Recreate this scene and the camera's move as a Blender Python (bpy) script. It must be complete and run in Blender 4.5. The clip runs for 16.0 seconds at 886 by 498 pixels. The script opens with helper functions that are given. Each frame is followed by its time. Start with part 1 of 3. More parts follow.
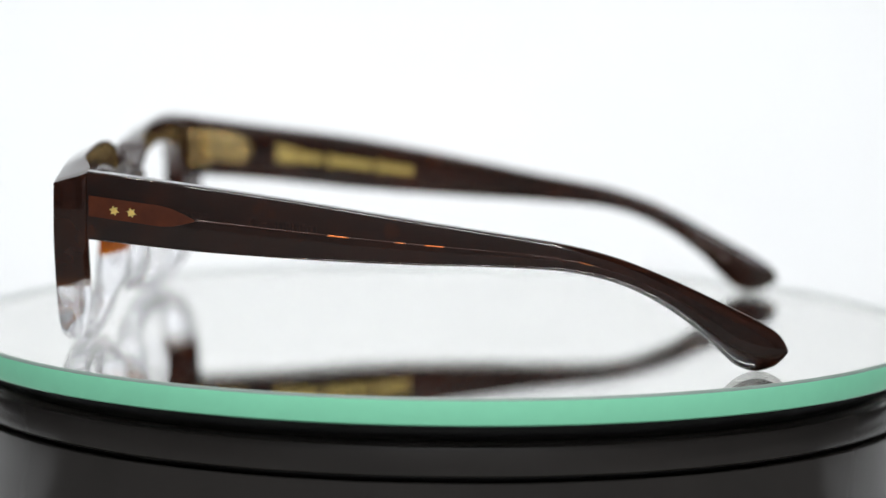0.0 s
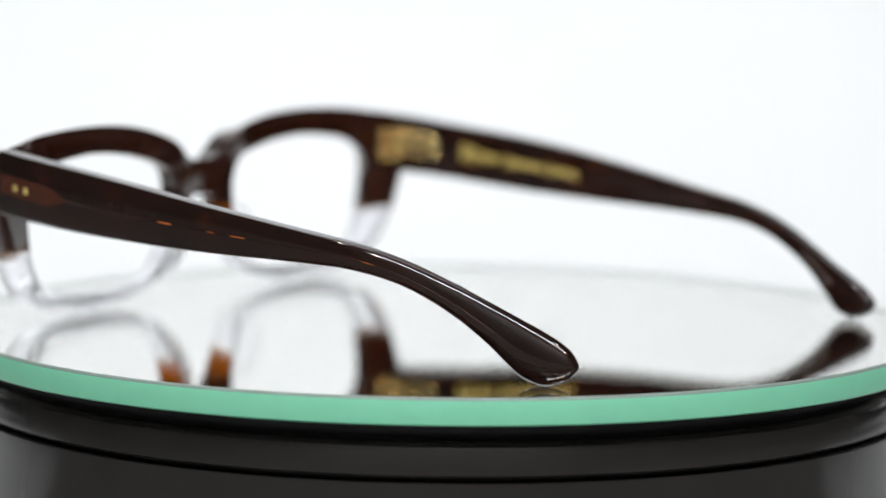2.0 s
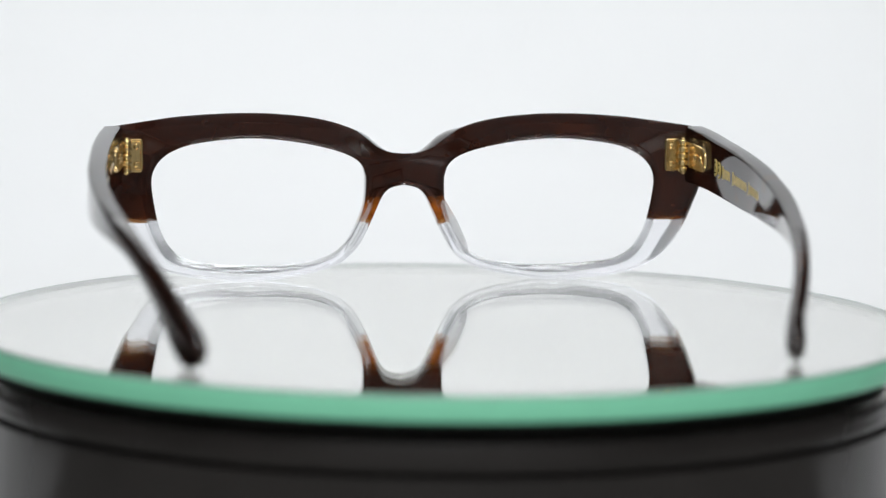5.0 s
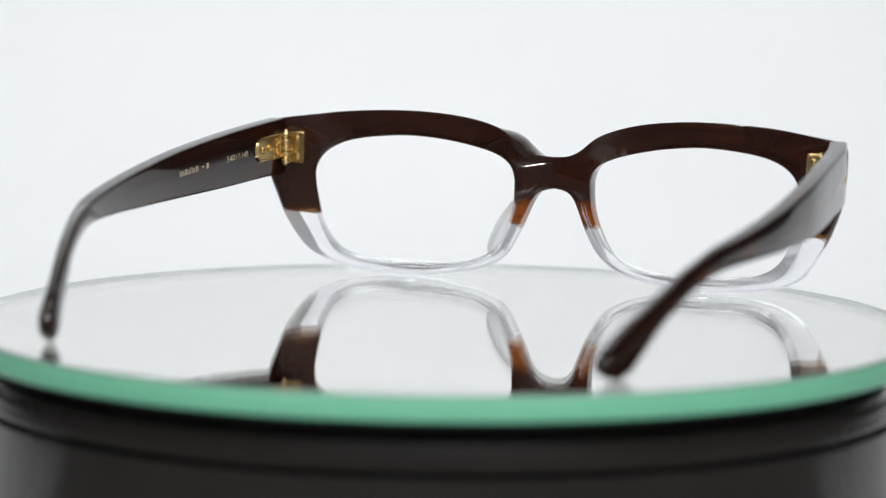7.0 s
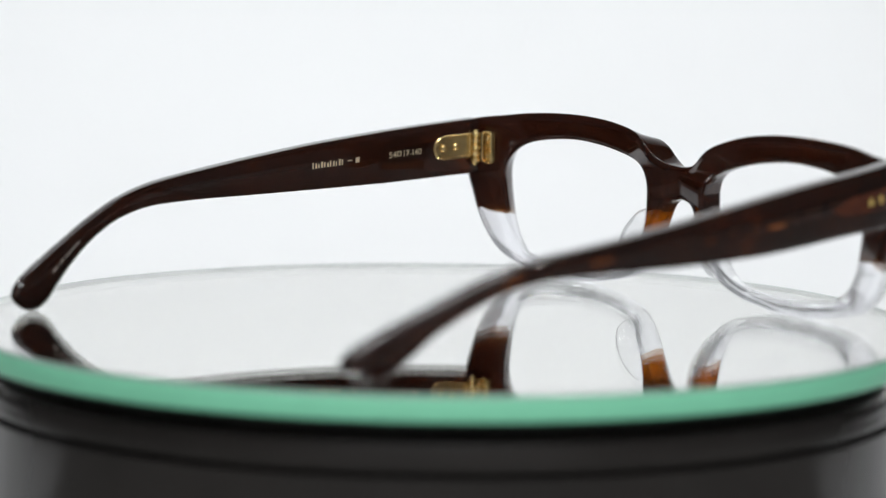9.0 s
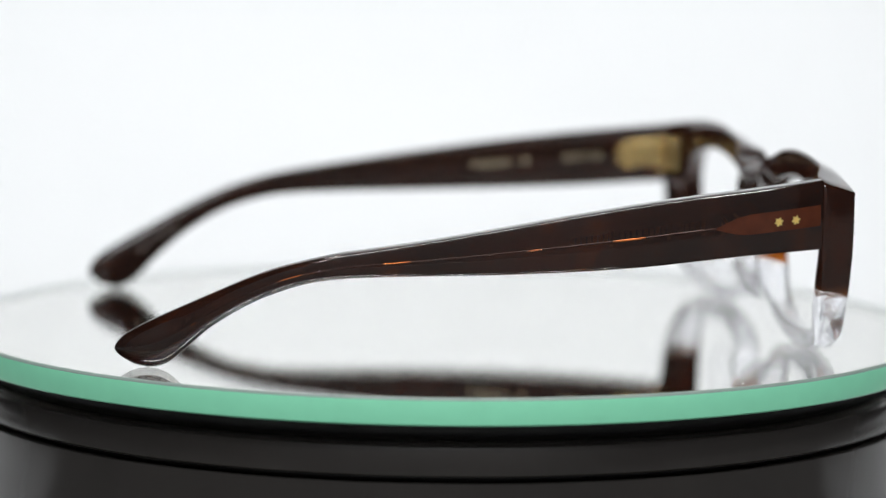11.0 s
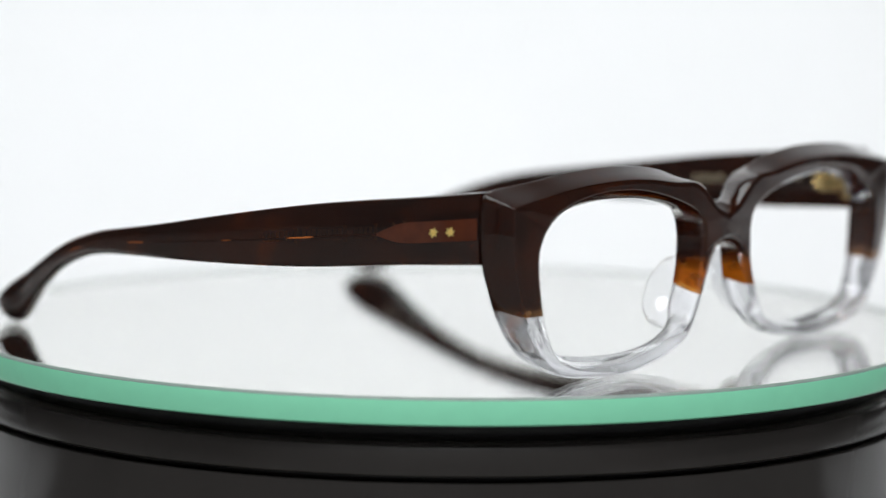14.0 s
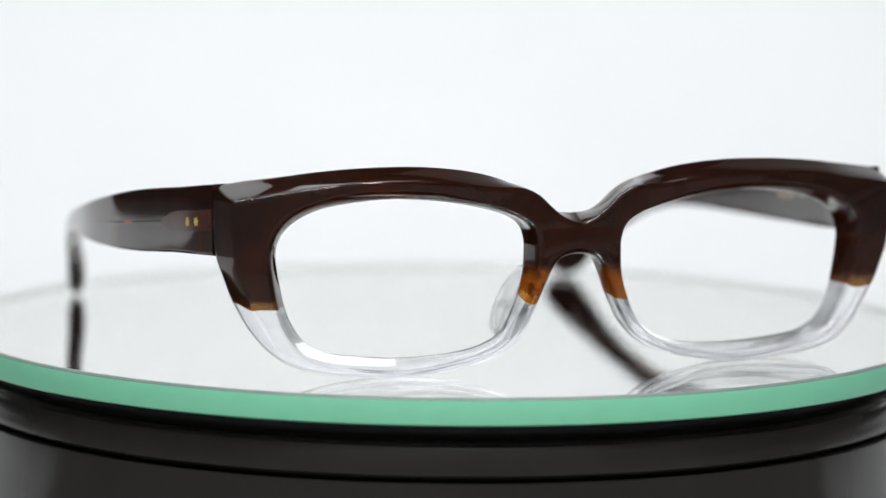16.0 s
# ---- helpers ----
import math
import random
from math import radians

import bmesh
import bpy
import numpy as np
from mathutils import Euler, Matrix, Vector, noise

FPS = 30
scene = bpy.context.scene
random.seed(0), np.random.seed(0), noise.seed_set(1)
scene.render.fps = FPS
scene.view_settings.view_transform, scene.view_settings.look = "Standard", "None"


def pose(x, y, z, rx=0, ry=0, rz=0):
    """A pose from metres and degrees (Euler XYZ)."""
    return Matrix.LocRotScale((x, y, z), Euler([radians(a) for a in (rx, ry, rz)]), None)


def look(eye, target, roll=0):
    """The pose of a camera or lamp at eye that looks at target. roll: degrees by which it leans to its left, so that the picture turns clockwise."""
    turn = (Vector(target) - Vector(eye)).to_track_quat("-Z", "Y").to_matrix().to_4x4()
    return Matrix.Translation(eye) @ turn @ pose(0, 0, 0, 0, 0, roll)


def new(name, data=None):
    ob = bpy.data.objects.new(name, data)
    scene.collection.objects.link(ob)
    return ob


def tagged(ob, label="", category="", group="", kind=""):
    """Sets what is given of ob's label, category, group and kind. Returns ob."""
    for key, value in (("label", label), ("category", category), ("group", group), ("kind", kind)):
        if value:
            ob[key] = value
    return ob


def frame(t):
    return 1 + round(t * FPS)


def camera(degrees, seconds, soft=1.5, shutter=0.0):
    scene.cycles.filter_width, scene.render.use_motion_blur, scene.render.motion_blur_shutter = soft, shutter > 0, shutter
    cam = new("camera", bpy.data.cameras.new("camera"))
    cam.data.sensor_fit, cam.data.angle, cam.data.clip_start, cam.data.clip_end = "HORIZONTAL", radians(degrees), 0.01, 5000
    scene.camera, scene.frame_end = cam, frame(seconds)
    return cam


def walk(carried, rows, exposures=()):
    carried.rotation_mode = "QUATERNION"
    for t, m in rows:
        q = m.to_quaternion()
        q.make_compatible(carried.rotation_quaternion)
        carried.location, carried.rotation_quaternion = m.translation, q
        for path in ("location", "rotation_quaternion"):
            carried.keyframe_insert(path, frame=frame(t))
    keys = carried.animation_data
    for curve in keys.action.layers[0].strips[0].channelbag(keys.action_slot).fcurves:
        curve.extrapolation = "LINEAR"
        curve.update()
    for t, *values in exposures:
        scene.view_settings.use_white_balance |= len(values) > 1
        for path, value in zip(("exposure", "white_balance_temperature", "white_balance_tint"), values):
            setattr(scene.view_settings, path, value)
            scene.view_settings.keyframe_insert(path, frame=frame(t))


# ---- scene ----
FOV = 15.47
GLASS_R = 0.10675
# near the scene's axis: the turntable turns about z, clockwise seen from above
EYE = Vector((0.0, -0.7147, 0.09928))
PITCH, YAW, ROLL = -6.609, -0.018, 0.74
BACK = 0.0114      # the lens breathes as it refocuses


def cam_pose(back):
    m = pose(EYE.x, EYE.y, EYE.z, 90 + PITCH, 0, YAW) @ pose(0, 0, 0, 0, 0, ROLL)
    return m @ pose(0, 0, back)


cam = camera(FOV, 16.0, soft=1.2)
walk(cam, [(0.0, cam_pose(0)), (2.65, cam_pose(0)), (2.95, cam_pose(BACK)), (9.15, cam_pose(BACK)), (9.3, cam_pose(0.5 * BACK)),
           (9.5, cam_pose(0.45 * BACK)), (9.65, cam_pose(0)), (16.0, cam_pose(0))],
     [(0.0, -0.17), (2.0, -0.18), (3.5, -0.27), (6.0, -0.37), (7.5, -0.35), (9.0, -0.31), (9.5, -0.28), (13.0, -0.22), (16.0, -0.28)])


# ---- light ----
world = bpy.data.worlds.new("studio_air")
scene.world = world
world.use_nodes = True
world.node_tree.nodes["Background"].inputs["Color"].default_value = (0.86, 0.92, 1.0, 1)
world.node_tree.nodes["Background"].inputs["Strength"].default_value = 0.05
scene.view_settings.exposure = 0.0


def area_lamp(name, eye, target, sx, sy, watts, colour=(1, 1, 1)):
    data = bpy.data.lights.new(name, "AREA")
    data.shape, data.size, data.size_y = "RECTANGLE", sx, sy
    data.energy, data.color = watts, colour
    ob = new(name, data)
    ob.matrix_world = look(eye, target)
    return ob


area_lamp("overhead_softbox", (-0.02, 0.16, 1.0), (-0.02, 0.18, 0.0), 0.7, 0.25, 2.2, (0.94, 0.976, 1.0))
area_lamp("rear_softbox", (-0.24, 0.66, 0.75), (0.0, 0.0, 0.02), 0.68, 0.56, 2.1, (0.94, 0.976, 1.0))
# unseen, added to even out the backdrop and its mirror image
area_lamp("backdrop_fill", (0.03, 0.50, 0.49), (0.03, 0.90, 0.14), 1.0, 0.2, 1.52, (0.95, 0.976, 1.0))
# unseen fill, added to brighten the south wall, the green edge and the drum
area_lamp("front_fill", (0.1, -1.25, 1.88), (0.1, -1.55, 0.3), 1.6, 0.5, 62.0, (0.95, 0.98, 1.0))
for spot in ((-0.32, -0.18, 0.95), (0.36, -0.28, 0.90), (-0.35, -0.65, 0.75), (0.40, -0.60, 0.75)):
    area_lamp("small_lamp", spot, (0.0, 0.0, 0.02), 0.035, 0.035, 0.9, (1, 0.97, 0.93))


# ---- materials ----
class Mat:
    def __init__(self, name):
        self.m = bpy.data.materials.new(name)
        self.m.use_nodes = True
        self.t = self.m.node_tree
        self.b = self.t.nodes["Principled BSDF"]

    def node(self, kind, **inputs):
        n = self.t.nodes.new(kind)
        for k, v in inputs.items():
            n.inputs[k.replace("_", " ")].default_value = v
        return n

    def link(self, a, b):
        self.t.links.new(a, b)

    def set(self, **kw):
        for k, v in kw.items():
            self.b.inputs[k.replace("_", " ")].default_value = v
        return self

    def coords(self):
        return self.node("ShaderNodeTexCoord").outputs["Object"]

    def noise(self, scale, detail=4.0, vec=None):
        n = self.node("ShaderNodeTexNoise", Scale=scale, Detail=detail)
        self.link(vec or self.coords(), n.inputs["Vector"])
        return n.outputs["Fac"]

    def mix(self, fac, a, b):
        n = self.t.nodes.new("ShaderNodeMix")
        n.data_type = "RGBA"
        if isinstance(fac, bpy.types.NodeSocket):
            self.link(fac, n.inputs[0])
        else:
            n.inputs[0].default_value = fac
        # the colour sockets of the mix node
        ca, cb = [s for s in n.inputs if s.type == "RGBA"]
        for sock, v in ((ca, a), (cb, b)):
            if isinstance(v, bpy.types.NodeSocket):
                self.link(v, sock)
            else:
                sock.default_value = v
        return [s for s in n.outputs if s.type == "RGBA"][0]

    def math(self, op, a, b=0.0, clamp=False):
        n = self.t.nodes.new("ShaderNodeMath")
        n.operation, n.use_clamp = op, clamp
        for sock, v in ((n.inputs[0], a), (n.inputs[1], b)):
            if isinstance(v, bpy.types.NodeSocket):
                self.link(v, sock)
            else:
                sock.default_value = v
        return n.outputs[0]

    def ramp(self, v, lo, hi):
        n = self.node("ShaderNodeMapRange")
        n.clamp = True
        self.link(v, n.inputs["Value"])
        n.inputs["From Min"].default_value, n.inputs["From Max"].default_value = lo, hi
        return n.outputs["Result"]

    def bump(self, height, strength, distance):
        n = self.node("ShaderNodeBump", Strength=strength, Distance=distance)
        self.link(height, n.inputs["Height"])
        self.link(n.outputs["Normal"], self.b.inputs["Normal"])


BROWN = (0.026, 0.0102, 0.0062, 1)
BROWN_LIGHT = (0.038, 0.0135, 0.007, 1)
DEEP, DEEP_LIGHT = (0.0195, 0.0090, 0.0064, 1), (0.028, 0.0112, 0.0070, 1)
TINT, TINT_RED = (0.0115, 0.0040, 0.0021, 1), (0.052, 0.0118, 0.0042, 1)
AMBER = (0.56, 0.145, 0.006, 1)


def brown_acetate(name, amber=False, glow=0.05):
    k = Mat(name)
    streak = k.node("ShaderNodeMapping")
    streak.inputs["Scale"].default_value = (60, 12, 90)
    k.link(k.coords(), streak.inputs["Vector"])
    grain = k.noise(6.0, 5.0, streak.outputs["Vector"])
    cloud = k.noise(45.0, 2.0)
    col = k.mix(k.ramp(grain, 0.3, 0.85), *((BROWN, BROWN_LIGHT) if amber else (DEEP, DEEP_LIGHT)))
    col = k.mix(k.math("MULTIPLY", k.ramp(cloud, 0.45, 0.8), 0.5), col, (0.024, 0.007, 0.004, 1))
    # random redder clouds, painted in for light that comes through the sheet
    col = k.mix(k.math("MULTIPLY", k.ramp(k.noise(70.0, 3.0), 0.52, 0.75), 0.35), col, (0.055, 0.0145, 0.007, 1))
    if amber:
        sep = k.node("ShaderNodeSeparateXYZ")
        k.link(k.coords(), sep.inputs[0])
        x, z = k.math("ABSOLUTE", sep.outputs["X"]), sep.outputs["Z"]
        wobble = k.math("MULTIPLY", k.math("SUBTRACT", k.noise(300.0, 2.0), 0.5), 0.0016)
        nose = k.math("MULTIPLY", k.math("SUBTRACT", 1.0, k.ramp(x, 0.0115, 0.0135)), 0.0048)
        top = k.math("ADD", k.math("ADD", nose, wobble), 0.0159)
        near = k.math("SUBTRACT", 1.0, k.ramp(k.math("SUBTRACT", z, top), -0.0021, 0.0012))
        near = k.math("MULTIPLY", near, k.math("SUBTRACT", 1.0, k.math("MULTIPLY", k.ramp(x, 0.02, 0.04), 0.6)))
        fleck = k.ramp(k.noise(420.0, 3.0), 0.50, 0.72)
        col = k.mix(near, col, k.mix(fleck, AMBER, (0.13, 0.028, 0.004, 1)))
    k.link(col, k.b.inputs["Base Color"])
    k.link(k.math("ADD", k.math("MULTIPLY", k.noise(120.0, 3.0), 0.06), 0.05), k.b.inputs["Roughness"])
    k.set(IOR=1.5, Coat_Weight=0.8, Coat_Roughness=0.03)
    # the sheet lets some red light through
    through_light = k.node("ShaderNodeBsdfTranslucent", Color=(0.58, 0.17, 0.06, 1))
    # and is a tinted clear body under its polish
    body = k.node("ShaderNodeBsdfPrincipled", Roughness=0.03, IOR=1.5)
    body.inputs["Transmission Weight"].default_value = 1.0
    tint = k.mix(k.ramp(k.noise(55.0, 3.0), 0.35, 0.7), TINT, TINT_RED)
    # a few lighter flecks in the tint, standing for spots where light shines through
    tint = k.mix(k.ramp(k.noise(85.0, 2.0), 0.63, 0.70), tint, (0.20, 0.042, 0.008, 1))
    k.link(k.mix(near, tint, (0.62, 0.155, 0.006, 1)) if amber else tint, body.inputs["Base Color"])
    clear_part = k.node("ShaderNodeMixShader", Fac=0.5)
    k.link(k.b.outputs[0], clear_part.inputs[1])
    k.link(body.outputs[0], clear_part.inputs[2])
    mixer = k.node("ShaderNodeMixShader", Fac=glow)
    k.link(clear_part.outputs[0], mixer.inputs[1])
    k.link(through_light.outputs[0], mixer.inputs[2])
    k.link(mixer.outputs[0], k.t.nodes["Material Output"].inputs["Surface"])
    return k.m


def clear_acetate(name, thinness=0.34):
    k = Mat(name)
    col = k.mix(k.ramp(k.noise(80.0, 2.0), 0.3, 0.8), (0.985, 0.985, 1.0, 1), (0.945, 0.95, 0.985, 1))
    k.link(col, k.b.inputs["Base Color"])
    k.set(IOR=1.48, Transmission_Weight=1.0, Roughness=0.015)
    thin = k.node("ShaderNodeBsdfTransparent", Color=(0.985, 0.985, 0.985, 1) if thinness > 0.5 else (0.98, 0.98, 1.0, 1))
    mixer = k.node("ShaderNodeMixShader", Fac=thinness)
    k.link(k.b.outputs[0], mixer.inputs[1])
    k.link(thin.outputs[0], mixer.inputs[2])
    k.link(mixer.outputs[0], k.t.nodes["Material Output"].inputs["Surface"])
    return k.m


def plain(name, colour, rough, metal=0.0, spread=0.15, scale=60.0, **more):
    k = Mat(name)
    dark = tuple(c * (1 - spread) for c in colour[:3]) + (1,)
    k.link(k.mix(k.ramp(k.noise(scale), 0.3, 0.7), colour + (1,), dark), k.b.inputs["Base Color"])
    k.link(k.math("ADD", k.math("MULTIPLY", k.noise(scale * 3), rough * 0.5), rough * 0.75), k.b.inputs["Roughness"])
    k.set(Metallic=metal, **more)
    return k.m


TEMPLE = brown_acetate("brown_acetate")
FRONT = brown_acetate("brown_acetate_with_amber_edge", amber=True, glow=0.09)
CLEAR = clear_acetate("clear_acetate")
THIN_CLEAR = clear_acetate("thin_clear_acetate", 0.55)
GOLD = plain("gold_metal", (0.92, 0.68, 0.31), 0.20, 0.95, 0.25, 400.0)
GOLD_INK = plain("gold_foil", (1.0, 0.74, 0.22), 0.32, 0.15, 0.3, 900.0)
PALE_INK = plain("pale_foil", (0.85, 0.72, 0.50), 0.30, 0.35, 0.3, 900.0)
FAINT_INK = plain("worn_grey_print", (0.36, 0.31, 0.28), 0.35, 0.0, 0.4, 1500.0)
SHIELD = plain("red_brown_core", (0.115, 0.028, 0.011), 0.10, 0.0, 0.35, 250.0, Coat_Weight=0.5)
# the bright orange patches are glints painted into the wire's colour
k = Mat("copper_core_glints")
k.link(k.mix(k.ramp(k.noise(110.0, 1.0), 0.57, 0.63), (0.050, 0.016, 0.009, 1), (0.98, 0.28, 0.06, 1)), k.b.inputs["Base Color"])
k.set(Metallic=0.5, Roughness=0.25, Coat_Weight=0.5)
WIRE = k.m
BLACK = plain("black_plastic", (0.036, 0.032, 0.030), 0.15, 0.0, 0.3, 25.0, IOR=1.40)
GROOVE = plain("matt_black", (0.016, 0.015, 0.015), 0.6, 0.0, 0.2, 40.0)
EDGE = plain("ground_green_glass_edge", (0.295, 0.83, 0.545), 0.32, 0.0, 0.04, 220.0)
INNER_EDGE = plain("pale_ground_glass", (0.90, 0.96, 0.93), 0.5, 0.0, 0.03, 30.0)
BEVEL = plain("grey_glass_bevel", (0.28, 0.36, 0.32), 0.45, 0.0, 0.15, 160.0)
SILVER = plain("mirror_silver", (0.998, 0.998, 0.97), 0.003, 1.0, 0.01, 10.0)
SHEET = plain("white_backdrop_paper", (0.860, 0.865, 0.870), 0.95, 0.0, 0.02, 8.0, Specular_IOR_Level=0.05)
TABLE = plain("grey_table_laminate", (0.22, 0.218, 0.212), 0.5, 0.0, 0.1, 20.0)
# tones of the unseen room, set for what acetate and drum reflect
PALE_WALL = plain("pale_unseen_wall", (0.55, 0.55, 0.55), 0.7, 0.0, 0.06, 3.0)
WALL = plain("dark_unseen_room", (0.17, 0.17, 0.175), 0.7, 0.0, 0.06, 3.0)
k = Mat("glass_pane")
k.link(k.mix(k.noise(15.0, 2.0), (0.998, 1.0, 0.995, 1), (0.994, 0.998, 0.991, 1)), k.b.inputs["Base Color"])
k.set(IOR=1.5, Transmission_Weight=1.0, Roughness=0.0)
PANE = k.m


# ---- building helpers ----
def mesh_of(name, bm, materials, smooth=True):
    me = bpy.data.meshes.new(name)
    bmesh.ops.recalc_face_normals(bm, faces=bm.faces)
    for f in bm.faces:
        f.smooth = smooth
    bm.to_mesh(me)
    bm.free()
    for m in (materials if isinstance(materials, (list, tuple)) else [materials]):
        me.materials.append(m)
    return me


def part(name, bm, material, parent=None, label="", smooth=True):
    ob = new(name, mesh_of(name, bm, material, smooth))
    ob.parent = parent
    return tagged(ob, label)


def catmull(points, n=12, closed=False):
    p = [Vector(q) for q in points]
    out, m = [], len(p)
    for i in range(m if closed else m - 1):
        if closed:
            a, b, c, d = p[i - 1], p[i], p[(i + 1) % m], p[(i + 2) % m]
        else:
            a, b, c, d = p[max(i - 1, 0)], p[i], p[i + 1], p[min(i + 2, m - 1)]
        for j in range(n):
            t = j / n
            out.append(0.5 * (2 * b + (c - a) * t + (2 * a - 5 * b + 4 * c - d) * t * t + (3 * b - a - 3 * c + d) * t ** 3))
    if not closed:
        out.append(p[-1])
    return out


def resample(line, step):
    out, gone, want = [line[0]], 0.0, step
    total = sum((b - a).length for a, b in zip(line, line[1:]))
    count = max(2, round(total / step))
    step = want = total / count
    for a, b in zip(line, line[1:]):
        length = (b - a).length
        while length and gone + length >= want - 1e-9 and len(out) < count:
            out.append(a.lerp(b, (want - gone) / length))
            want += step
        gone += length
    out.append(line[-1])
    return out


def skin(bm, rings, close_ring=True, cap=True):
    """Quads between rings of equal length."""
    vs = [[bm.verts.new(v) for v in ring] for ring in rings]
    n = len(vs[0])
    for a, b in zip(vs, vs[1:]):
        for i in range(n if close_ring else n - 1):
            j = (i + 1) % n
            bm.faces.new((a[i], a[j], b[j], b[i]))
    if cap:
        bm.faces.new(vs[0])
        bm.faces.new(vs[-1])
    return vs


def box(bm, x0, x1, y0, y1, z0, z1, bevel=0.0):
    vs = [bm.verts.new((x, y, z)) for x in (x0, x1) for y in (y0, y1) for z in (z0, z1)]
    fs = [bm.faces.new([vs[i] for i in q]) for q in
          ((0, 1, 3, 2), (4, 6, 7, 5), (0, 4, 5, 1), (2, 3, 7, 6), (0, 2, 6, 4), (1, 5, 7, 3))]
    if bevel:
        edges = list({e for f in fs for e in f.edges})
        bmesh.ops.bevel(bm, geom=edges, offset=bevel, segments=2, profile=0.5, affect="EDGES")


def lathe(bm, profile, n=192, slots=None):
    """A profile of (radius, z) turned about z; slots name a material for each band."""
    rings = [[Vector((r * math.cos(2 * math.pi * i / n), r * math.sin(2 * math.pi * i / n), z)) for i in range(n)] if r else None
             for r, z in profile]
    made = []
    for (r, z), ring in zip(profile, rings):
        made.append([bm.verts.new(v) for v in ring] if ring else [bm.verts.new((0, 0, z))])
    for k, (a, b) in enumerate(zip(made, made[1:])):
        for i in range(n):
            j = (i + 1) % n
            quad = []
            for v in (a[i % len(a)], a[j % len(a)], b[j % len(b)], b[i % len(b)]):
                if v not in quad:
                    quad.append(v)
            f = bm.faces.new(quad)
            if slots:
                f.material_index = slots[k]


MM = 0.001


# ---- the setting ----
FLOOR = -0.048


def make_setting():
    # a sheet of white paper that sweeps from the table top up behind the turntable
    bm = bmesh.new()
    line = [(0.19, 0.0), (0.3, 0.0), (0.55, 0.0)]
    for i in range(1, 13):
        a = math.radians(90 * i / 12)
        line.append((0.55 + 0.4 * math.sin(a), 0.4 - 0.4 * math.cos(a)))
    line.append((0.95, 1.7))
    rings = [[Vector((x, y, FLOOR + z)) for y, z in line] for x in (-0.64, 0.76)]
    skin(bm, rings, close_ring=False, cap=False)
    sheet = part("backdrop", bm, SHEET)
    tagged(sheet, "smooth seamless white paper sweep behind the turntable", "backdrop", kind="structure")
    # unseen reflector, stands in for the bright table mirrored in the drum's sides
    bm = bmesh.new()
    box(bm, -0.30, 0.30, -0.03, 0.188, FLOOR - 0.0009, FLOOR - 0.0003)
    tagged(part("reflector_mat", bm, SHEET, smooth=False), "unseen white paper reflector on the table by the turntable", "paper mat", kind="structure")
    bm = bmesh.new()
    box(bm, -1.2, 1.2, -0.5, 0.9, FLOOR - 0.031, FLOOR - 0.001, 0.003)
    table = part("table_top", bm, TABLE)
    tagged(table, "mid-grey studio table top under the paper sweep", "table", kind="structure")
    # unseen room; its pale south wall is added to bounce light onto the front
    for name, x0, x1, y0, y1, z0, z1 in (
            ("wall_north", -2.0, 2.0, 1.6, 1.7, -0.9, 1.9), ("wall_south", -2.0, 2.0, -2.1, -2.0, -0.9, 1.9),
            ("wall_west", -2.1, -2.0, -2.0, 1.6, -0.9, 1.9), ("wall_east", 2.0, 2.1, -2.0, 1.6, -0.9, 1.9),
            ("floor", -2.1, 2.1, -2.1, 1.7, -1.0, -0.9), ("ceiling", -2.1, 2.1, -2.1, 1.7, 1.9, 2.0)):
        bm = bmesh.new()
        box(bm, x0, x1, y0, y1, z0, z1)
        tagged(part(name, bm, PALE_WALL if name == "wall_south" else WALL, smooth=False), "unseen plain studio " + name.split("_")[0], name.split("_")[0], kind="structure")


make_setting()


